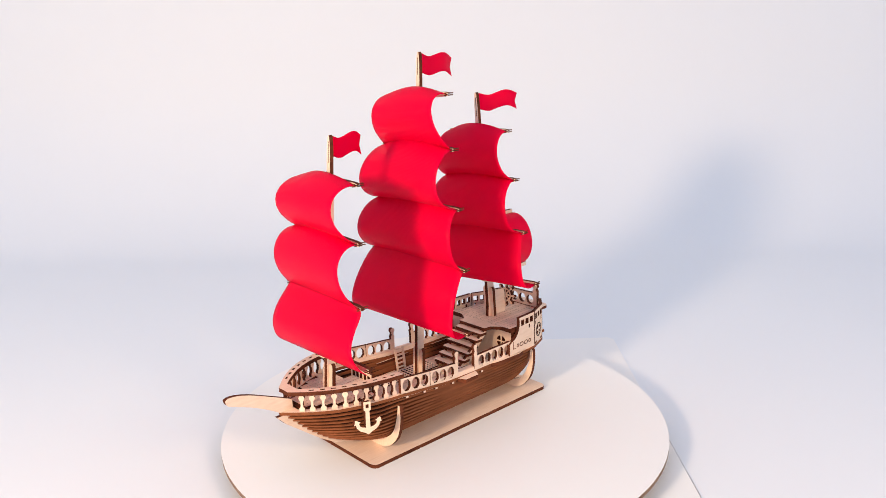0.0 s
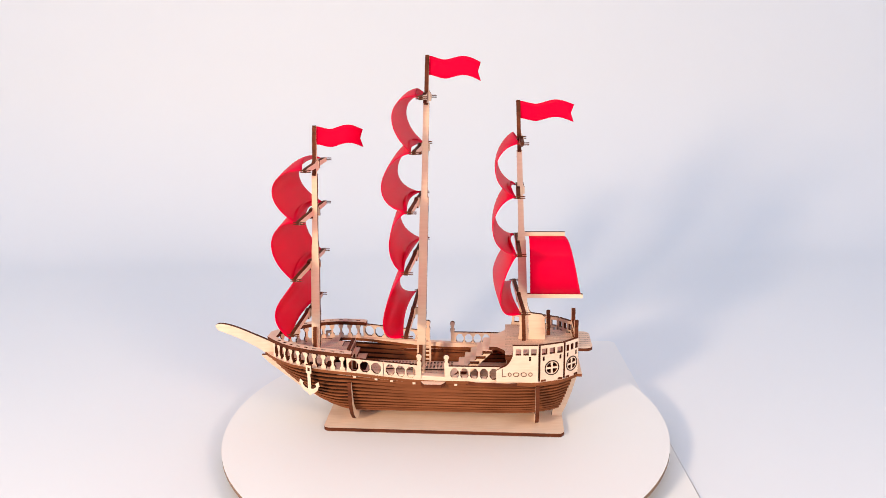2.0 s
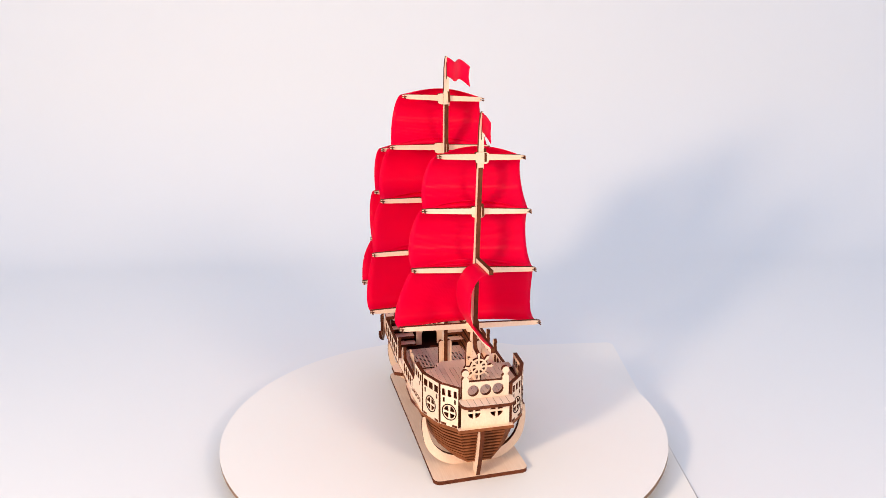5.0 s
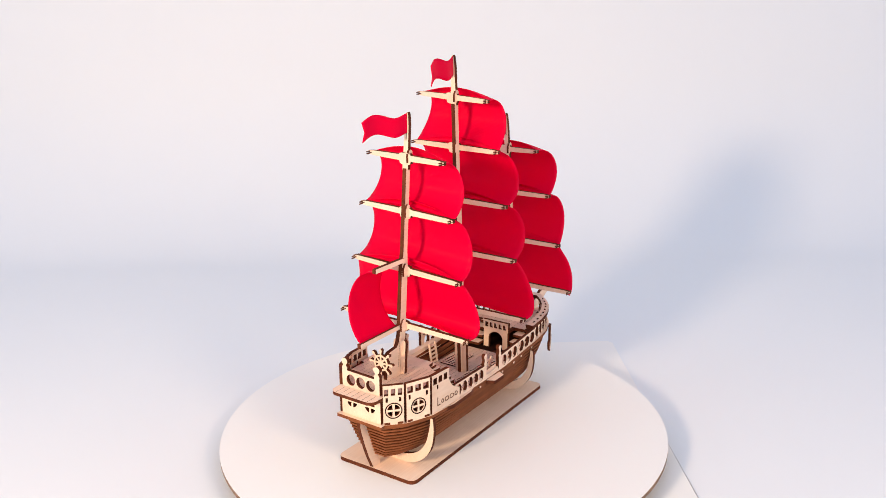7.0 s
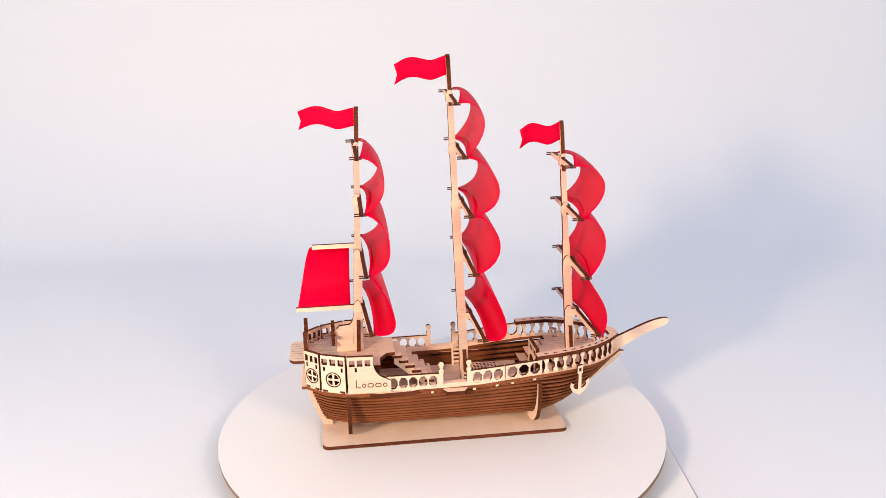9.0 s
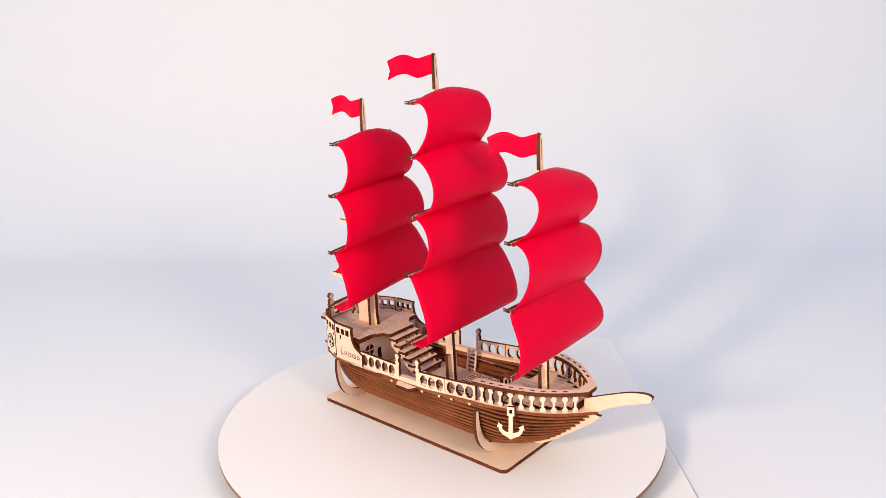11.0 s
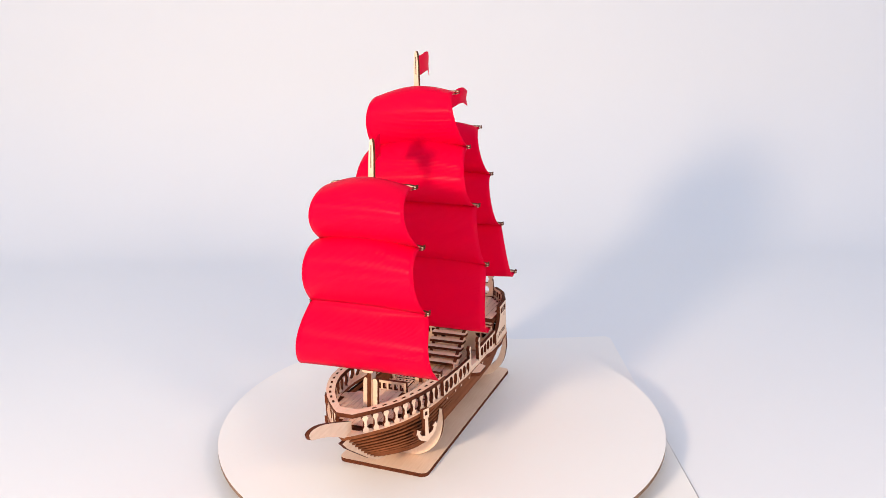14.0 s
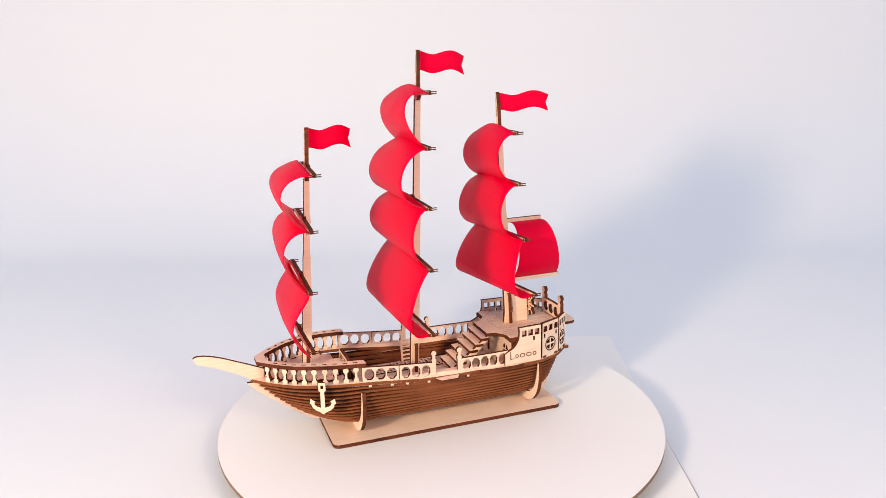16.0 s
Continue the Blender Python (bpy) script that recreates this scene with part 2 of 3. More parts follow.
def hull():
    core = plate("hull", ring(0.0, -110, 149, 4.0, lambda x: hw(x) + 2.4 * min(1, max(0, (-38 - x) / 14))), [ring(6.5, -100, 138)], lambda u, v, w: (u, v, 48.0 + sheer(u) + w), 2.4, ship,
                 "plywood gunwale plate with a burnt edge", [PLY, HULL])
    levels = 11
    for k in range(levels):
        z = 16.2 + k * 2.84
        tip = lerp([(14, 90), (17, 97), (22, 110), (30, 123), (38, 134), (46, 144), (52, 148)], z + 1.5)
        tail = lerp([(14, -92), (24, -96), (34, -99), (46, -103)], z + 1.5)
        fat = lerp([(15, 0.50), (18, 0.60), (22, 0.70), (26, 0.77), (32, 0.84), (38, 0.90), (47, 0.955)], z + 1.0)

        def width(x, fat=fat, tip=tip, tail=tail):
            base = hw(x * (1.0 if x < 60 else (60 + (x - 60) * 89.0 / (tip - 60)) / x))
            base = min(base, 38.5)
            if x < -60:
                r = (x + 60) / (tail + 60)
                base = hw(-60 - 46.0 * r) * (1 - 0.30 * (1 - fat) * r)
            pinch = 1.0 if x < 60 else 1.0 - 0.10 * (1 - fat) * (x - 60) / (tip - 60)
            return base * fat * pinch

        out = ring(0.0, tail, tip, 4.0, width)
        high = z > 35
        holes = [ring(4.2 + 1.3 * (levels - 1 - k), tail + 6, tip - 9, 4.0, width)] if high else []
        lift = (k / levels) ** 1.5
        plate("hull_layer", out, holes, lambda u, v, w: (u, v, z + lift * sheer(u) + w), 1.25, core, "", [HULL, HULL])
        # the dark core seen in the joint between two layers
        inn = ring(1.9, tail + 1.4, tip - 3.0, 4.0, width)
        holes = [ring(2.4 + 1.2 * (levels - 1 - k), tail + 4.0, tip - 6.5, 4.0, width)] if high else []
        plate("hull_joint", inn, holes, lambda u, v, w: (u, v, z + 1.25 + lift * sheer(u) + w), 1.65, core, "", [JOINT, JOINT])
    plate("stem", [(152, 53.6), (138, 53.6), (124, 42), (108, 30), (92, 19), (92, 13.5), (104, 16), (118, 25), (134, 37.5), (146, 47)], [],
          XZ(0), 3.0, ship, "pale plywood stem under the bow")
    sprit = spline([(189.2, 79.0), (186.5, 80.2), (180, 79.7), (170.5, 77.0), (158.4, 72.0), (146, 66.6), (139, 63.5)], 4) + \
        spline([(139, 51.0), (148.5, 56.0), (157.5, 61.6), (168, 67.0), (176, 70.4), (183, 73.0), (186.8, 74.6), (188.6, 76.6)], 4)
    plate("bowsprit", sprit, [], XZ(0), 3.0, ship, "pale curved plywood bowsprit")
    plate("rudder", spline([(-97, 46.5), (-107.5, 46.5), (-105.5, 34), (-100.5, 18), (-95.5, 6.1)], 3) + [(-88, 6.1), (-90, 20)], [], XZ(3.0), 3.0, ship,
          "pale plywood rudder post", tilt="askew")


def planks(name, z, x0, x1, inset, pitch, parent, mat, cut=None):
    """A deck laid of strips along the keel, clipped by the hull's outline."""
    y = -38.0
    while y < 38.0:
        a, b = y, y + pitch - 0.14
        far = max(abs(a), abs(b))
        xs = [x for x in np.arange(x0, x1 + 0.5, 1.0) if hw(x) - inset > far]
        if cut:
            xs = [x for x in xs if not cut(x, a, b)]
        if len(xs) > 4:
            plate("plank", rect(xs[0], a, xs[-1], b), [], XY(z), 1.2, parent, "", [mat, EDGE])
        y += pitch


def decks():
    d = plate("main_deck", ring(9.0, -52, 74), [], XY(36.6), 1.6, ship, "plank-engraved lower deck", [EDGE, EDGE])
    planks("plank", 38.2, -51, 66, 9.2, 4.0, d, DECK)
    front = ring(6.6, 90, 136)
    k = len(front) // 2
    shape = front[:k] + front[k:] + [(88, 22), (86, 12), (77.6, 12), (77.6, -12), (86, -12), (88, -22)]
    f = plate("fore_deck", shape, [], XY(55.2), 1.8, ship, "plank-engraved foredeck", [EDGE, EDGE])
    planks("plank", 57.0, 78, 134, 6.8, 4.0, f, DECK, lambda x, a, b: x < 91 and (max(abs(a), abs(b)) > 12 and x < 86 or max(abs(a), abs(b)) > 22))
    for t in (1, -1):
        for i in range(3):
            plate("tread", rounded(68 + 6.5 * i, t * 22.5 - 9, 77 + 6.5 * i, t * 22.5 + 9, 1.0, 2), [], XY(41.6 + 4.9 * i), 2.2, f, "", [PLY, EDGE])
    q = plate("quarter_deck", ring(2.6, -104.5, -50), [], XY(67.2), 2.4, ship, "plank-engraved quarterdeck", [EDGE, EDGE])
    planks("plank", 69.6, -104, -50, 3.0, 3.6, q, DECK)
    # step forward of the quarterdeck where the stair lands
    plate("landing", [(-51, -26), (-49, -20), (-44, -13), (-37.5, -12), (-37.5, 17), (-44, 18), (-49, 24), (-51, 30)], [], XY(68.0), 2.7, q, "", [DECK, EDGE])
    # pale ledges along the inner sides
    for t in (1, -1):
        plate("ledge", [(-44, t * 34), (-40, t * 31), (-24, t * 31), (-18, t * 32.5), (2, t * 32.5), (6, t * 31.5), (34, t * 31.5), (40, t * 33), (60, t * 33), (64, t * 34)], [], XY(46.2), 2.2, d, "", [PLY, EDGE])
    # two gratings on the lower deck
    for s in (1, -1):
        for x0 in (22.0, -8.0):
            if x0 < 0 and s > 0:
                continue
            holes = []
            for i in range(9):
                for j in range(5):
                    cx, cy = x0 + 2.6 + i * 2.9, s * 15 - 5.8 + j * 2.9
                    holes.append(ngon(cx, cy, 1.15, 1.15, 4, 0.5))
            plate("grating", rounded(x0, s * 15 - 8, x0 + 28.5, s * 15 + 8, 1.0, 2), holes, XY(39.5), 1.0, d, "", [DECK, CHAR])


def bulkheads():
    # forecastle front with an arched doorway and a row of small openings above
    arch = [(-7, 40.2)] + [(-7 * math.cos(radians(a)), 49 + 6 * math.sin(radians(a))) for a in range(0, 181, 20)] + [(7, 40.2)]
    out = [(-12, 39.6), (-7, 39.6)] + arch[1:-1] + [(7, 39.6), (12, 39.6), (12, 56), (12.5, 57), (12.5, 64.8), (-12.5, 64.8), (-12.5, 57), (-12, 56)]
    holes = [rect(a, 58.4, a + 3.0, 62.8) for a in (-10.5, -6.0, -1.5, 3.0, 7.5)]
    plate("bulkhead", out, holes, YZ(76.0), 3.0, ship, "forecastle front with an arched doorway")
    # front of the cabin under the quarterdeck, with round cross windows
    holes = []
    for cy in (-23, 23):
        for a in range(4):
            q = [(cy + 0.7 * math.cos(radians(a * 90 + 45)), 57 + 0.7 * math.sin(radians(a * 90 + 45)))]
            q += [(cy + 5 * math.cos(radians(a * 90 + 10 + 70 * i / 5)), 57 + 5 * math.sin(radians(a * 90 + 10 + 70 * i / 5))) for i in range(6)]
            holes.append(q)
    holes.append(rect(-13.5, 44, -9.5, 56))
    plate("bulkhead", [(-28, 39.6), (28, 39.6), (30, 47), (34, 51), (34, 67), (-34, 67), (-34, 51), (-30, 47)], holes, YZ(-52.5), 3.0, ship, "cabin front with cross-barred round windows")


def stair():
    st = plate("stair", [(-8, 39.5), (-8, 44)] + [p for i in range(6) for p in ((-8 - 5 * i, 44 + 4.5 * i - 4.5 + 4.5), (-13 - 5 * i, 44 + 4.5 * i))]
               + [(-38, 66), (-38, 60), (-14, 39.5)], [], XZ(-9), 3.0, ship, "open plywood stair to the quarterdeck")
    plate("stringer", [(-8, 39.5), (-8, 44), (-38, 68), (-40, 66), (-14, 39.5)], [], XZ(15), 3.0, st)
    for i in range(6):
        plate("tread", rounded(-14.5 - 5 * i, -12, -7 - 5 * i, 18, 1.2, 2), [], XY(43.0 + 4.4 * i), 2.2, st)


def ladder():
    for t in (1, -1):
        a = part("ladder", *bar((13.5, t * 25, 39.4), (13.5, t * 27.5, 58), 1.4), [PLY], ship, "small plywood ladder against the inner hull")
        part("stile", *bar((21.5, t * 25, 39.4), (21.5, t * 27.5, 58), 1.4), [PLY], a)
        for i in range(5):
            k = (i + 0.7) / 5.4
            part("rung", *bar((13.5, t * (25 + 2.5 * k), 39.4 + 18.6 * k), (21.5, t * (25 + 2.5 * k), 39.4 + 18.6 * k), 1.2), [PLY], a)


def bar(a, b, s):
    """A square stick from a to b."""
    a, b = Vector(a), Vector(b)
    d = (b - a).normalized()
    u = d.cross(Vector((0, 1, 0.3))).normalized() * s * 0.5
    w = d.cross(u).normalized() * s * 0.5
    v = [tuple(p + i * u + j * w) for p in (a, b) for i, j in ((-1, -1), (1, -1), (1, 1), (-1, 1))]
    return v, [(0, 1, 2, 3), (4, 5, 6, 7), (0, 1, 5, 4), (1, 2, 6, 5), (2, 3, 7, 6), (3, 0, 4, 7)]


def along(side, off):
    """A sheet that stands on the gunwale and follows the hull's side."""
    return lambda u, v, w: (u, side * (hw(u) - off - 3.0 + w), v + sheer(u))


def rails():
    for s in (1, -1):
        pl = along(s, 0.6)
        # two window panels forward, then the entry gap, then a panel aft
        for x0, x1, count, post in ((44.2, 72.5, 3, None), (14.5, 43.6, 3, 16.0), (-46.0, -3.5, 5, -5.0)):
            step = (x1 - x0 - 2) / count if post is None else (x1 - x0 - 5) / count
            lo = x0 + 1 + (3 if post and post > 0 else 0)
            holes = [ngon(lo + step * (i + 0.5), 56.4, step * 0.465, 4.8, 8, 0.5) for i in range(count)]
            top = [(x1, 62.2), (x0, 62.2)]
            if post:
                ball = [(post + 2.1 * math.sin(radians(a)), 69.6 - 2.1 * math.cos(radians(a))) for a in range(30, 331, 30)]
                neck = [(post + 1.6, 62.2), (post + 1.9, 64.5), (post + 0.9, 66.2), (post + 1.5, 67.2), (post + 0.9, 67.9)] + ball + \
                    [(post - 0.9, 67.9), (post - 1.5, 67.2), (post - 0.9, 66.2), (post - 1.9, 64.5), (post - 1.6, 62.2)]
                top = [(x1, 62.2)] + neck + [(x0, 62.2)]
            low = [(x0, 50.6)]
            for t in (0.2, 0.8):
                c = x0 + (x1 - x0) * t
                low += [(c - 1.1, 50.6), (c - 1.1, 46.4), (c + 1.1, 46.4), (c + 1.1, 50.6)]
            low += [(x1, 50.6)]
            pf = along(s, -0.3)
            plate("rail_panel", low + top, holes, pf, 2.6, ship, "bulwark panel with eight-sided openings" if not post else
                  "bulwark panel with openings and a ball-topped post")
        # entry step and the swelling of the gunwale aft
        plate("entry_step", [(15, s * 37), (15, s * 40), (12, s * 45), (-1, s * 45), (-4, s * 40), (-4, s * 37)], [], XY(46.8), 3.0, ship, "small entry step beside the bulwark gap")
        plate("gunwale_wing", [(-20, s * 38), (-28, s * 40.5), (-52, s * 41.2), (-64, s * 39), (-64, s * 36), (-20, s * 36)], [], XY(47.2), 3.2, ship, "pale plywood wing of the gunwale")
        # vase-shaped balusters under the foredeck rail
        xs = [76.5, 84.0, 91.5, 99.0, 106.3, 113.2, 119.8, 126.0, 131.8, 137.0]
        for x in xs:
            sl = math.atan2(hw(x + 1) - hw(x - 1), 2)
            c, n = math.cos(sl), math.sin(sl)
            half = [(1.9, 0), (2.0, 2.0), (1.9, 3.6), (0.95, 5.0), (0.8, 8.6), (1.0, 11.0), (1.9, 12.8), (2.1, 14.6), (1.5, 15.8), (1.7, 17.6)]
            shape = half + [(-a, b) for a, b in reversed(half)]

            def put(u, v, w, x=x, c=c, n=n):
                return (x + u * c - (w - 1.5) * n, s * (hw(x) - 3.4 + u * n + (w - 1.5) * c), 50.3 + sheer(x) + v * 0.70)

            plate("baluster", shape, [], put, 2.6, ship, "vase-shaped plywood baluster")
    o = ring(0.4, 69, 144.5)
    i = ring(7.4, 69, 137)
    k = len(o) // 2
    u_shape = o[:k] + o[k:] + list(reversed(i[k:])) + list(reversed(i[:k]))
    holes = []
    for s in (1, -1):
        for x in (76.5, 84.0, 91.5, 99.0, 106.3, 113.2, 119.8, 126.0, 131.8):
            sl = math.atan2(hw(x + 1) - hw(x - 1), 2)
            c, n = math.cos(sl), math.sin(sl)
            q = [(x + a * c - b * n, hw(x) - 3.6 + a * n + b * c) for a, b in rect(-1.7, -0.75, 1.7, 0.75)]
            holes.append([(a, s * b) for a, b in (q if s > 0 else reversed(q))])
    plate("fore_rail", u_shape, holes, lambda u, v, w: (u, v, 62.5 + sheer(u) + w), 3.0, ship, "slotted plywood rail round the foredeck")


def anchors():
    half = [(0, 34.6), (2.4, 36.4), (5.4, 38.0), (7.4, 40.4), (8.1, 43.2), (9.1, 43.0), (8.2, 47.0), (4.9, 44.7), (6.0, 43.9), (5.4, 42.0), (3.8, 40.7), (1.5, 40.0), (1.3, 52.4),
            (2.4, 53.2), (2.4, 59.6)]
    shape = half + [(-a, b) for a, b in reversed(half)][:-1]
    for s in (1, -1):
        def put(u, v, w):
            x = 103 + u
            v += 1.5
            return (x, s * (36.8 - u * 0.42 + w), v)
        plate("anchor", shape, [rect(-1.0, 54.8, 1.0, 57.6)], put, 2.4, ship, "pale plywood anchor hung on the bow")


def stern():
    def side(x0, y0, x1, y1):
        """A flat panel between two corners of the stern; u runs from 0 to its length."""
        n = math.hypot(x1 - x0, y1 - y0)
        dx, dy = (x1 - x0) / n, (y1 - y0) / n
        out = 1 if y0 > 0 else -1
        return n, (lambda u, v, w: (x0 + dx * u + out * dy * (1.5 - w), y0 + dy * u - out * dx * (1.5 - w), v))

    def cross_window(cu, cv, r):
        out = []
        for a in range(4):
            g = [(cu + 0.95 * math.cos(radians(a * 90 + 45)), cv + 0.95 * math.sin(radians(a * 90 + 45)))]
            g += [(cu + r * math.cos(radians(a * 90 + 12 + 66 * i / 5)), cv + r * math.sin(radians(a * 90 + 12 + 66 * i / 5))) for i in range(6)]
            out.append(g)
        return out

    for s in (1, -1):
        # the long side panel with its swept front edge
        n, pl = side(-43, s * 38.4, -75.0, s * 36.4)
        sweep = spline([(12.5, 80.0), (13.0, 76), (12, 70), (8.5, 64.5), (3.5, 61.8), (0, 60.0)], 4)
        holes = [rect(14.8 + i * 5.8, 72.4, 19.0 + i * 5.8, 77.4) for i in range(3)] + [rect(25.0, 68.0, 26.6, 71.4)]
        body = plate("stern_panel", [(0, 50.4), (n, 50.4), (n, 80.0)] + sweep, holes, pl, 3.0, ship, "cabin side panel with a swept edge and engraved mark")
        # the maker's mark as plain strokes
        for a, b, c, d in ((4.5, 55.0, 5.0, 61.5), (5.0, 55.0, 7.8, 55.5), (9.0, 55.2, 11.8, 58.6), (13.0, 55.2, 17.6, 58.6), (18.8, 55.2, 23.4, 58.6), (24.6, 55.2, 27.8, 58.6)):
            if s < 0:
                a, c = n - 1.5 - c, n - 1.5 - a
            solid = c - a < 1 or d - b < 1
            hole = [] if solid else [rounded(a + 0.5, b + 0.5, c - 0.5, d - 0.5, 1.15, 4)]
            plate("mark", rect(a, b, c, d) if solid else rounded(a, b, c, d, 1.65, 4), hole, (lambda u, v, w: pl(u, v, -0.25 + w)), 0.3, body, "", [EDGE, EDGE])
        for (x0, y0), (x1, y1), cu in (((-76.2, 36.0), (-94.0, 28.8), 9.6), ((-95.0, 28.0), (-105.6, 18.2), 7.2)):
            n, pl = side(x0, s * y0, x1, s * y1)
            w3 = n / 3
            holes = [rect(w3 * i + 1.1, 72.4, w3 * (i + 1) - 0.8, 77.4) for i in range(3)]
            holes += [rect(1.8, 67.6, 3.4, 71.0), rect(n - 3.4, 67.6, n - 1.8, 71.0)] + cross_window(n / 2, 61.0, 4.6)
            body = plate("stern_panel", [(0, 50.4), (n, 50.4), (n, 80.0), (0, 80.0)], holes, pl, 3.0, ship, "cabin panel with a cross-barred round window")
            plate("window_ring", ngon(n / 2, 61.0, 6.1, 6.1, 24), [ngon(n / 2, 61.0, 5.35, 5.35, 24)], (lambda u, v, w: pl(u, v, -0.3 + w)), 0.4, body, "", [CHAR, CHAR])
            for a in (2.6, n - 2.6):
                plate("tab", rect(a - 2, 50.6, a + 2, 52.2), [], (lambda u, v, w: pl(u, v, -0.25 + w)), 0.3, body, "", [EDGE, EDGE])
    # transom, balcony and taffrail
    pl = lambda u, v, w: (-107.0 + w, u, v)
    plate("transom", rect(-17.2, 50.4, 17.2, 70.0), cross_window(-8, 61.5, 4.6) + cross_window(8, 61.5, 4.6), pl, 3.0, ship, "transom with two round windows")
    b = plate("balcony", [(-104, -19), (-104, 19)] + [(-118 + 6 - 6 * math.sin(radians(a)), 13 + 6 * math.cos(radians(a))) for a in range(0, 91, 15)]
              + [(-118 + 6 - 6 * math.cos(radians(a)), -13 - 6 * math.sin(radians(a))) for a in range(0, 91, 15)], [], XY(69.0), 2.4, ship, "rounded stern balcony")
    for i in range(7):
        plate("seam", rect(-117.3, -14.1 + i * 4.6, -107.6, -13.9 + i * 4.6), [], XY(71.37), 0.08, b, "", [EDGE, EDGE])
    post = lambda c: [(c + 2.2, 84.0), (c + 2.4, 86.0), (c + 1.2, 87.6)] + [(c + 2.6 * math.sin(radians(a)), 90.4 - 2.6 * math.cos(radians(a))) for a in range(30, 331, 30)] + \
        [(c - 1.2, 87.6), (c - 2.4, 86.0), (c - 2.2, 84.0)]
    out = [(-16.5, 71.6), (16.5, 71.6), (16.5, 84.0)] + post(14.2) + [(-11.8 + 0.2, 83.4)] + post(-14.2) + [(-16.5, 84.0)]
    plate("taffrail", out, [ngon(c, 77.4, 4.0, 4.2, 16) for c in (-8.8, 0, 8.8)], lambda u, v, w: (-106.6 + w, u, v), 3.0, ship, "stern rail with round openings and ball posts")
    # ship's wheel
    out = []
    for i in range(8):
        a = i * 45
        for r, da in ((6.0, -14), (6.0, -5), (8.0, -5.5), (9.2, -7), (10.4, 0), (9.2, 7), (8.0, 5.5), (6.0, 5), (6.0, 14)):
            out.append((-1.0 + r * math.cos(radians(a + da)) * 1.04, 85.0 + r * math.sin(radians(a + da)) * 1.04))
    holes = []
    for i in range(8):
        a = i * 45
        holes.append([(-1.0 + r * math.cos(radians(a + da)) * 1.15, 85.0 + r * math.sin(radians(a + da)) * 1.15) for r, da in ((2.2, 16), (4.2, 9), (4.2, 36), (2.2, 29))])
    plate("wheel", out, holes, YZ(-84), 2.6, ship, "plywood steering wheel")


def cradle():
    plate("base_plate", rounded(-96.5, -35.0, 95.5, 35.0, 5.0), [], XY(3.05), 3.0, ship, "pale plywood base plate with a burnt edge", tilt="askew")
    for x in (71.5, -75.0):
        for s in (1, -1):
            outer = spline([(9, 6.05), (19, 7.0), (29, 13.0), (36.2, 23), (39.0, 36), (38.6, 47.2)], 5)
            inner = spline([(36.6, 47.4), (35.2, 38), (31.5, 26), (25, 18.0), (17, 13.8), (9, 12.6)], 5)
            plate("cradle_arm", [(s * a, b) for a, b in outer + inner], [], YZ(x), 3.0, ship, "curved plywood cradle arm", tilt="askew")
        plate("cradle_foot", rect(-9.2, 6.05, 9.2, 13), [], YZ(x + 0.2), 2.6, ship, tilt="askew")


# ---- rig ----
class Rig:
    """One mast: its foot and top."""

    def __init__(self, foot, top):
        self.foot, self.top = Vector(foot), Vector(top)

    def at(self, z):
        t = (z - self.foot.z) / (self.top.z - self.foot.z)
        return self.foot + (self.top - self.foot) * t


def spar(y, ahead, u, up):
    """A place on a yard (x, y, z, half length, yaw, roll): ahead of it, u along it to port, up from it."""
    a, b = radians(y[4]), radians(y[5])
    return (y[0] + ahead * math.cos(a) - u * math.sin(a), y[1] + ahead * math.sin(a) + u * math.cos(a), y[2] + up + u * math.tan(b))


def mast(name, rig, widths, flag_z, label, boot=None):
    """The sawn mast sheet along the keel, with its stepped outline."""
    def put(u, v, w):
        c = rig.at(v)
        return (c.x + u, c.y - 1.5 + w, v)
    left = [(-w[1] / 2, w[0]) for w in widths]
    right = [(w[1] / 2, w[0]) for w in widths]
    out = right + left[::-1]
    if boot:
        out = right + left[::-1][:-1] + boot
    m = plate(name, out, [], put, 3.2, ship, label, tilt=False)
    # the flag pole stands across the keel, with a pointed, slit top
    z1 = rig.top.z
    half = [(2.3, flag_z - 12), (2.3, flag_z - 2), (1.9, flag_z), (1.7, z1 - 9), (1.1, z1 - 2), (0.4, z1)]
    slit = [(-0.3, flag_z + 8), (0.3, flag_z + 8), (0.3, z1 - 4), (-0.3, z1 - 4)]
    plate("flag_pole", half + [(-a, b) for a, b in reversed(half)], [slit],
          lambda u, v, w: (rig.at(v).x - 1.5 + w, rig.at(v).y + u, v), 3.0, m, tilt=False)
    # crosspiece that stiffens the foot
    z0 = widths[0][0]
    arch = [(5.4, z0), (5.4, z0 + 23)] + [(3.6 + 1.8 * math.cos(radians(a)), z0 + 23 + 3 * math.sin(radians(a))) for a in range(30, 91, 30)] + [(1.7, z0 + 25), (1.7, z0)]
    for s in (1, -1):
        plate("crosspiece", [(s * a, b) for a, b in arch], [], lambda u, v, w: (rig.at(v).x - 1.5 + w, rig.at(v).y + u, v), 3.0, m, tilt=False)
    return m


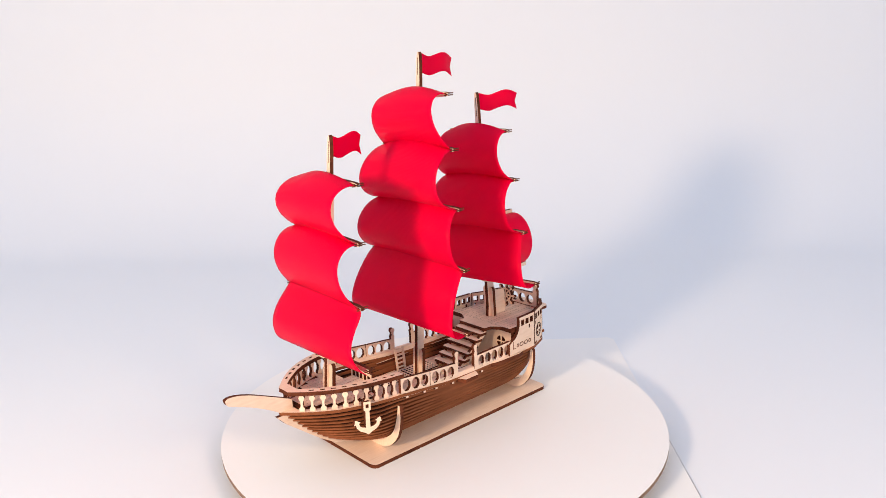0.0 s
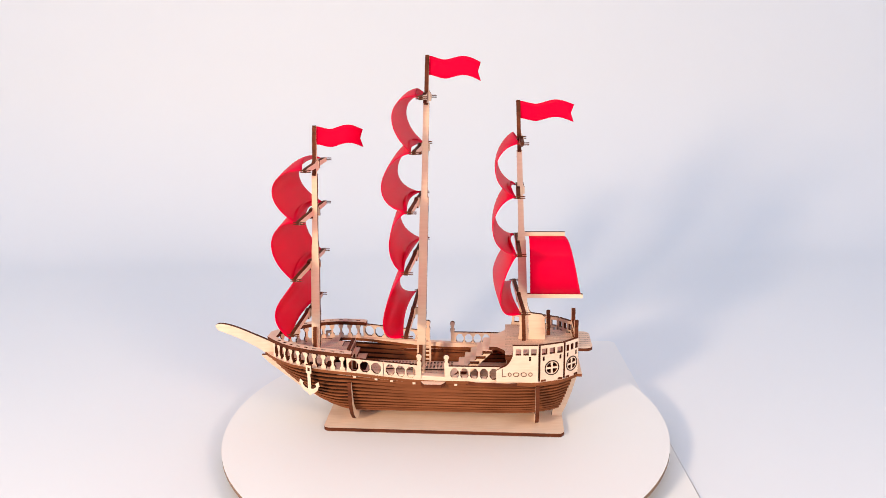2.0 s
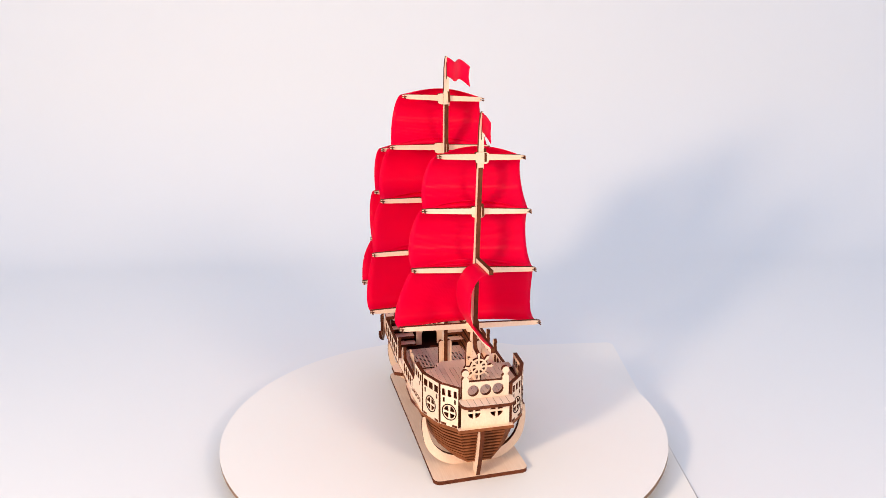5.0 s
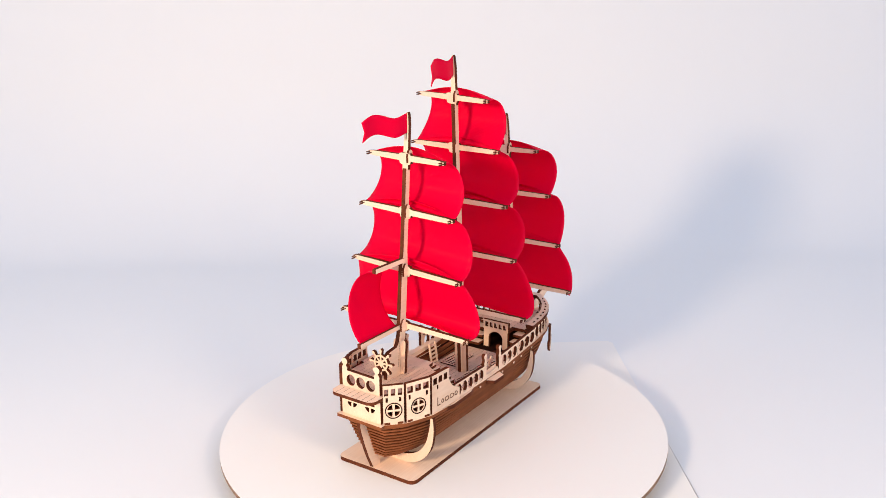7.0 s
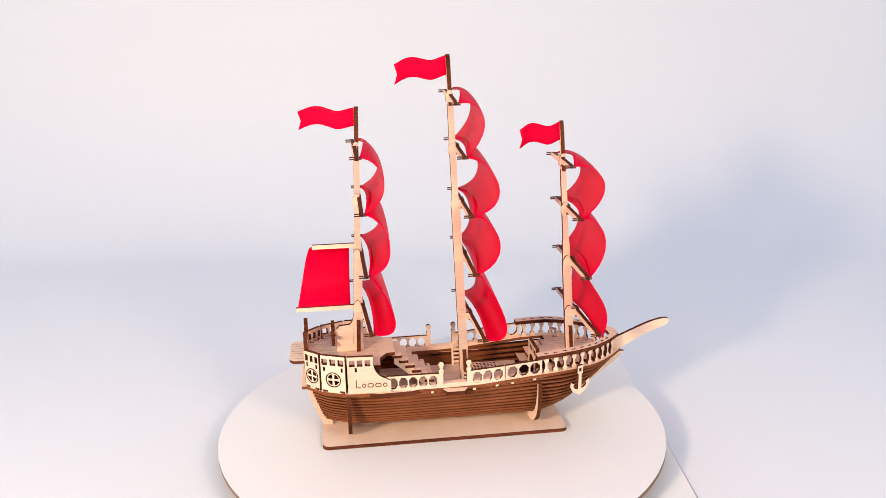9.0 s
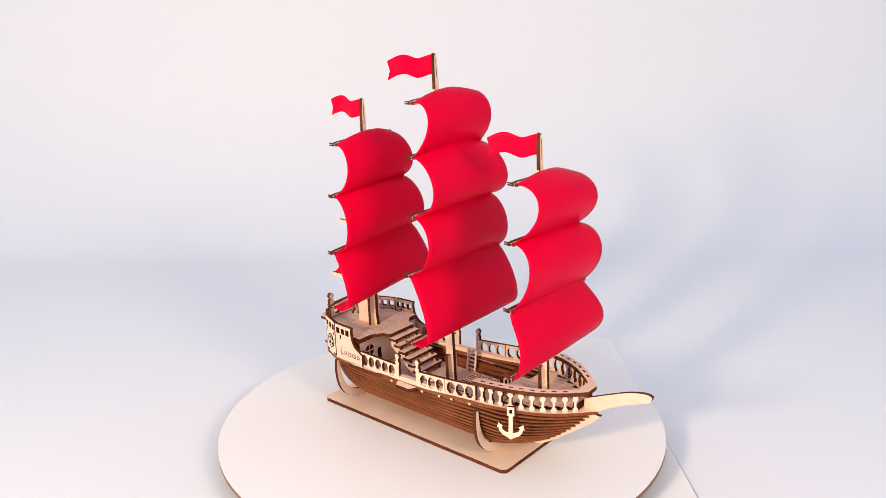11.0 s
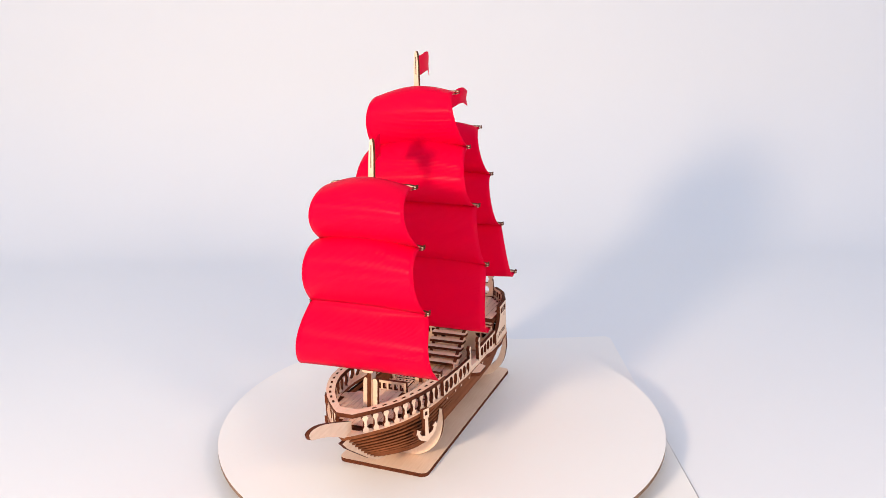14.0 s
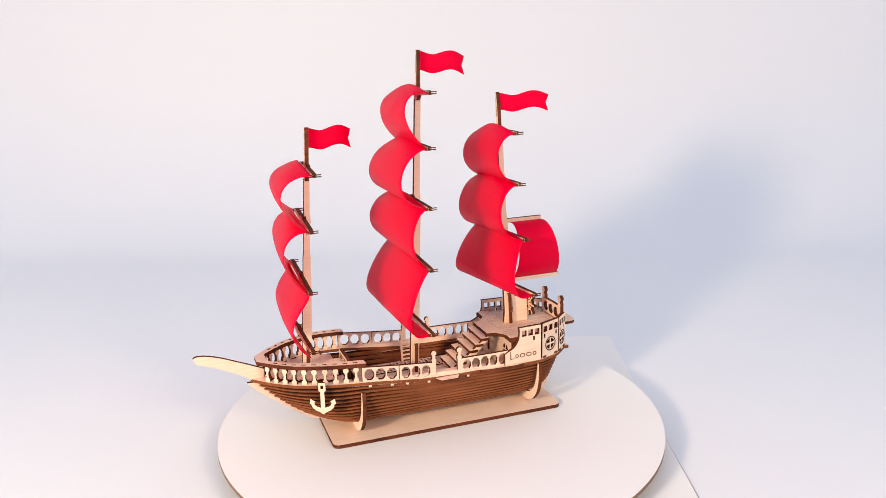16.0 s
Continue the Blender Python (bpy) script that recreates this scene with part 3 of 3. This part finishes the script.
def yard(rig, m, y):
    """A yard across the front of the mast: tapered board, boss at the mast, forked tips with pins."""
    half = y[3]
    side = [(half, -0.9), (half, -0.3), (half - 3.4, -0.25), (half - 3.4, 0.35), (half, 0.4), (half, 1.1), (half - 4.5, 1.7), (5.0, 2.1), (4.2, 3.0), (2.4, 3.4)]
    low = [(2.4, -4.6), (4.2, -3.9), (4.8, -2.0), (half - 4.5, -1.6)]
    out = low + side + [(-a, b) for a, b in reversed(side)] + [(-a, b) for a, b in reversed(low)]
    board = plate("yard", out, [], lambda u, v, w: spar(y, w - 1.5, u, v), 3.0, m, "", tilt=False)
    for s in (1, -1):
        for v in (0.75, -0.65):
            part("pin", *bar(spar(y, -5.0, s * (half - 1.6), v), spar(y, 3.6, s * (half - 1.6), v), 0.7), [EDGE], board, tilt=False)
    # the clip behind the mast that holds the yard, with its round ear above
    c = rig.at(y[2])
    gap = y[0] - c.x
    plate("clip", [(-3.4, -3.2), (max(gap, 2) - 1.4, -3.2), (max(gap, 2) - 1.4, 2.4), (1.6, 2.6)] + [(-0.4 + 2.0 * math.cos(radians(t)), 3.6 + 2.0 * math.sin(radians(t))) for t in range(0, 181, 30)]
          + [(-3.4, 2.4)], [], lambda u, v, w: (c.x + u, c.y + (y[1] - c.y) * 0.5 - 3.4 + w, y[2] + v), 1.7, board, tilt=False)
    return board


def cloth(name, surface, parent, label, nu=22, nv=22, size=(0.1, 0.05)):
    """A thin bent sheet of ribbon over surface(u, v), both from 0 to 1."""
    pts = [[Vector(surface(i / nu, j / nv)) for i in range(nu + 1)] for j in range(nv + 1)]
    front, back, uvs = [], [], []
    for j in range(nv + 1):
        for i in range(nu + 1):
            a = pts[j][min(i + 1, nu)] - pts[j][max(i - 1, 0)]
            b = pts[min(j + 1, nv)][i] - pts[max(j - 1, 0)][i]
            n = a.cross(b).normalized() * 0.2
            front.append(tuple(pts[j][i] + n))
            back.append(tuple(pts[j][i] - n))
            uvs.append((i / nu * size[0], j / nv * size[1]))
    k = (nu + 1) * (nv + 1)
    faces = []
    for j in range(nv):
        for i in range(nu):
            a = j * (nu + 1) + i
            q = (a, a + 1, a + nu + 2, a + nu + 1)
            faces += [q, tuple(e + k for e in reversed(q))]
    rim = [i for i in range(nu + 1)] + [j * (nu + 1) + nu for j in range(1, nv + 1)] + [nv * (nu + 1) + i for i in range(nu - 1, -1, -1)] + \
        [j * (nu + 1) for j in range(nv - 1, 0, -1)]
    for a, b in zip(rim, rim[1:] + rim[:1]):
        faces.append((a, b, b + k, a + k))
    return part(name, front + back, faces, [RED], parent, label, tilt=False, uvs=uvs + uvs, smooth=True)


def sail(top, foot, belly, label, asym=0.0, full=1.6, rise=3.0, bow=4.5, low=0.48, hem=0.0):
    """A ribbon sail pinned at the tips of two yards that bellies to the bow."""
    h = top[2] - foot[2]

    def f(u, v):
        a = 2 * u - 1
        c = 1 - a * a
        s, r = v, 1 - v
        x = 3 * r * r * s * belly + 3 * r * s * s * belly * full
        z = 3 * r * r * s * rise - 3 * r * s * s * h * low - s ** 3 * h
        x = 1.8 + x * (0.98 + 0.01 * c) * (1 + asym * a) + bow * c * (r ** 3 + 0.8 * s ** 3)
        z += c * (6.5 * r ** 3 + 2.5 * s ** 3) - hem * s ** 4
        wide = 7.0 * s * r - 1.4
        p, q = spar(top, x, a * (top[3] + wide), 0), spar(foot, x, a * (foot[3] + wide), 0)
        k = min(max(-z / h, 0), 1)
        return tuple(i + (j - i) * k for i, j in zip(p, q))[:2] + (p[2] + (q[2] + h - p[2]) * k + z,)

    return cloth("sail", f, ship, label, size=((top[3] + foot[3]) * MM, h * 1.7 * MM))


def flag(rig, m, length, height, yaw, drop=0.0):
    top = rig.top

    def f(u, v):
        wave = -2.3 * math.sin(2 * math.pi * (u * 1.05 + 0.02)) * min(1, u * 3)
        d = u * length
        end = -2.2 * (1 - abs(2 * v - 1)) * max(0, u - 0.8) * 5
        d += end
        a = radians(180 + yaw)
        side = 1.2 * math.sin(2 * math.pi * u * 1.1)
        return (top.x + math.cos(a) * (d + 1) - math.sin(a) * side, top.y + math.sin(a) * (d + 1) + math.cos(a) * side,
                top.z - 0.6 - height * v + wave - drop * u)

    return cloth("flag", f, m, "red ribbon flag cut in a wave", 20, 6, (length * MM, height * MM))


def rig_all():
    fore = Rig((106.0, 0.0, 54), (95.6, 4.0, 243.5))
    main = Rig((19.2, 1.5, 39.6), (8.5, -1.1, 294.5))
    miz = Rig((-65.0, 1.5, 70.8), (-59.0, -8.5, 260.0))
    m = mast("fore_mast", fore, [(54, 7), (131, 6.6), (136, 5.6), (148, 5.4), (152, 4.4), (206, 4.2)], 217, "plywood fore mast")
    spec = [(96.5, 4.3, 213.3, 31.3, -2.5, 0.6), (101.5, 2.9, 175.5, 39.2, -3.0, 0.2), (106.0, 1.3, 132.5, 45.2, -2.0, 0.4),
            (110.5, 1.6, 91.0, 53.6, 0.5, 1.2)]
    for y in spec:
        yard(fore, m, y)
    for i, (a, b) in enumerate(zip(spec, spec[1:])):
        sail(a, b, (21.5, 17.0, -5)[i], "billowed red satin sail on the fore mast", (0.0, 0.06, 0.2)[i], *((1.6, 3.0) if i < 2 else (-5.0, -5.0, 4.5, 0.55, 3.2)))
    flag(fore, m, 36, 14, 18, 3.0)
    m = mast("main_mast", main, [(39.6, 7), (178, 6.6), (184, 5.8), (188, 4.8), (259, 4.4)], 270, "plywood main mast")
    spec = [(10.3, 1.0, 263.7, 31.6, -1.5, 4.0), (15.0, 3.0, 226.0, 39.4, -1.2, 2.4), (18.5, 4.6, 184.2, 46.0, -0.8, 1.9),
            (20.5, 5.0, 141.8, 53.5, -1.5, 0.6), (24.0, 4.0, 93.4, 57.8, 1.0, 0.8)]
    for y in spec:
        yard(main, m, y)
    for i, (a, b) in enumerate(zip(spec, spec[1:])):
        sail(a, b, (17.5, 21.0, 15.3, 8.0)[i], "billowed red satin sail on the main mast", (0.02, -0.02, -0.21, -0.03)[i], (1.6, 1.6, 1.6, 3.9)[i],
             (5.0, -2.0, -2.0, -6.0)[i], 4.5, (0.42, 0.85, 0.75, 1.15)[i])
    flag(main, m, 39, 14, 9, 4.5)
    boot = [(-17, 70.8), (-17, 89.5), (-15, 91.5), (-6.5, 92.5), (-4.6, 95), (-3.5, 101)][::-1]
    m = mast("mizzen_mast", miz, [(70.8, 9), (76, 8), (80, 6.8), (150, 6.6), (158, 5.4), (164, 4.4), (222, 4.2)], 233, "plywood mizzen mast with a stepped foot",
             boot + [(-17, 70.8)])
    spec = [(-61.5, -7.4, 229.4, 31.7, 0.5, 3.4), (-59.5, -4.8, 191.2, 39.7, -0.5, 3.8), (-59.5, -2.6, 148.5, 46.3, 1.0, 4.6),
            (-60.3, 0.4, 106.8, 54.0, 3.5, 4.3)]
    for y in spec:
        yard(miz, m, y)
    for i, (a, b) in enumerate(zip(spec, spec[1:])):
        sail(a, b, (16.5, 17.5, 8.0)[i], "billowed red satin sail on the mizzen mast", (0.02, 0.03, -0.05)[i], (1.6, 1.6, 3.9)[i],
             (0.0, -2.0, -6.0)[i], 4.5, (0.7, 0.9, 1.2)[i])
    flag(miz, m, 41, 13, -10, 1.5)
    # spanker: gaff, boom and a sail that bellies to port
    plate("gaff", rect(-96, 155.2, -63, 158.4), [], XZ(-3.5), 3.0, m, tilt=False)
    plate("boom", rect(-111, 105.4, -66, 108.6), [], XZ(0.0), 3.0, m, tilt=False)

    def f(u, v):
        s, r = v, 1 - v
        b = 3 * r * r * s * 14 + 3 * r * s * s * 24
        z = 155.4 + 3 * r * r * s * 3 - 3 * r * s * s * 30 - s ** 3 * 47.0
        x0, x1 = -68.0 - 1.5 * s, -95.5 - 14 * s
        return (x0 + (x1 - x0) * u, -2.0 + 2.4 * s + b, z)

    cloth("sail", f, ship, "red satin spanker sail between gaff and boom", size=(0.035, 0.07))


hull()
cradle()
decks()
bulkheads()
stair()
ladder()
rails()
anchors()
stern()
rig_all()


# ---- what turns ----
def motions():
    turn = [(i * 0.2, 223.335 - 23.970 * i * 0.2) for i in range(81)]
    walk(table_disc, [(t, pose(0.0009, -0.0050, DISC, 0, 0, a)) for t, a in turn])
    walk(ship, [(t, pose(0, 0, 0, 0, 0, a) @ pose(0, -0.0089, 0.0)) for t, a in turn])


motions()
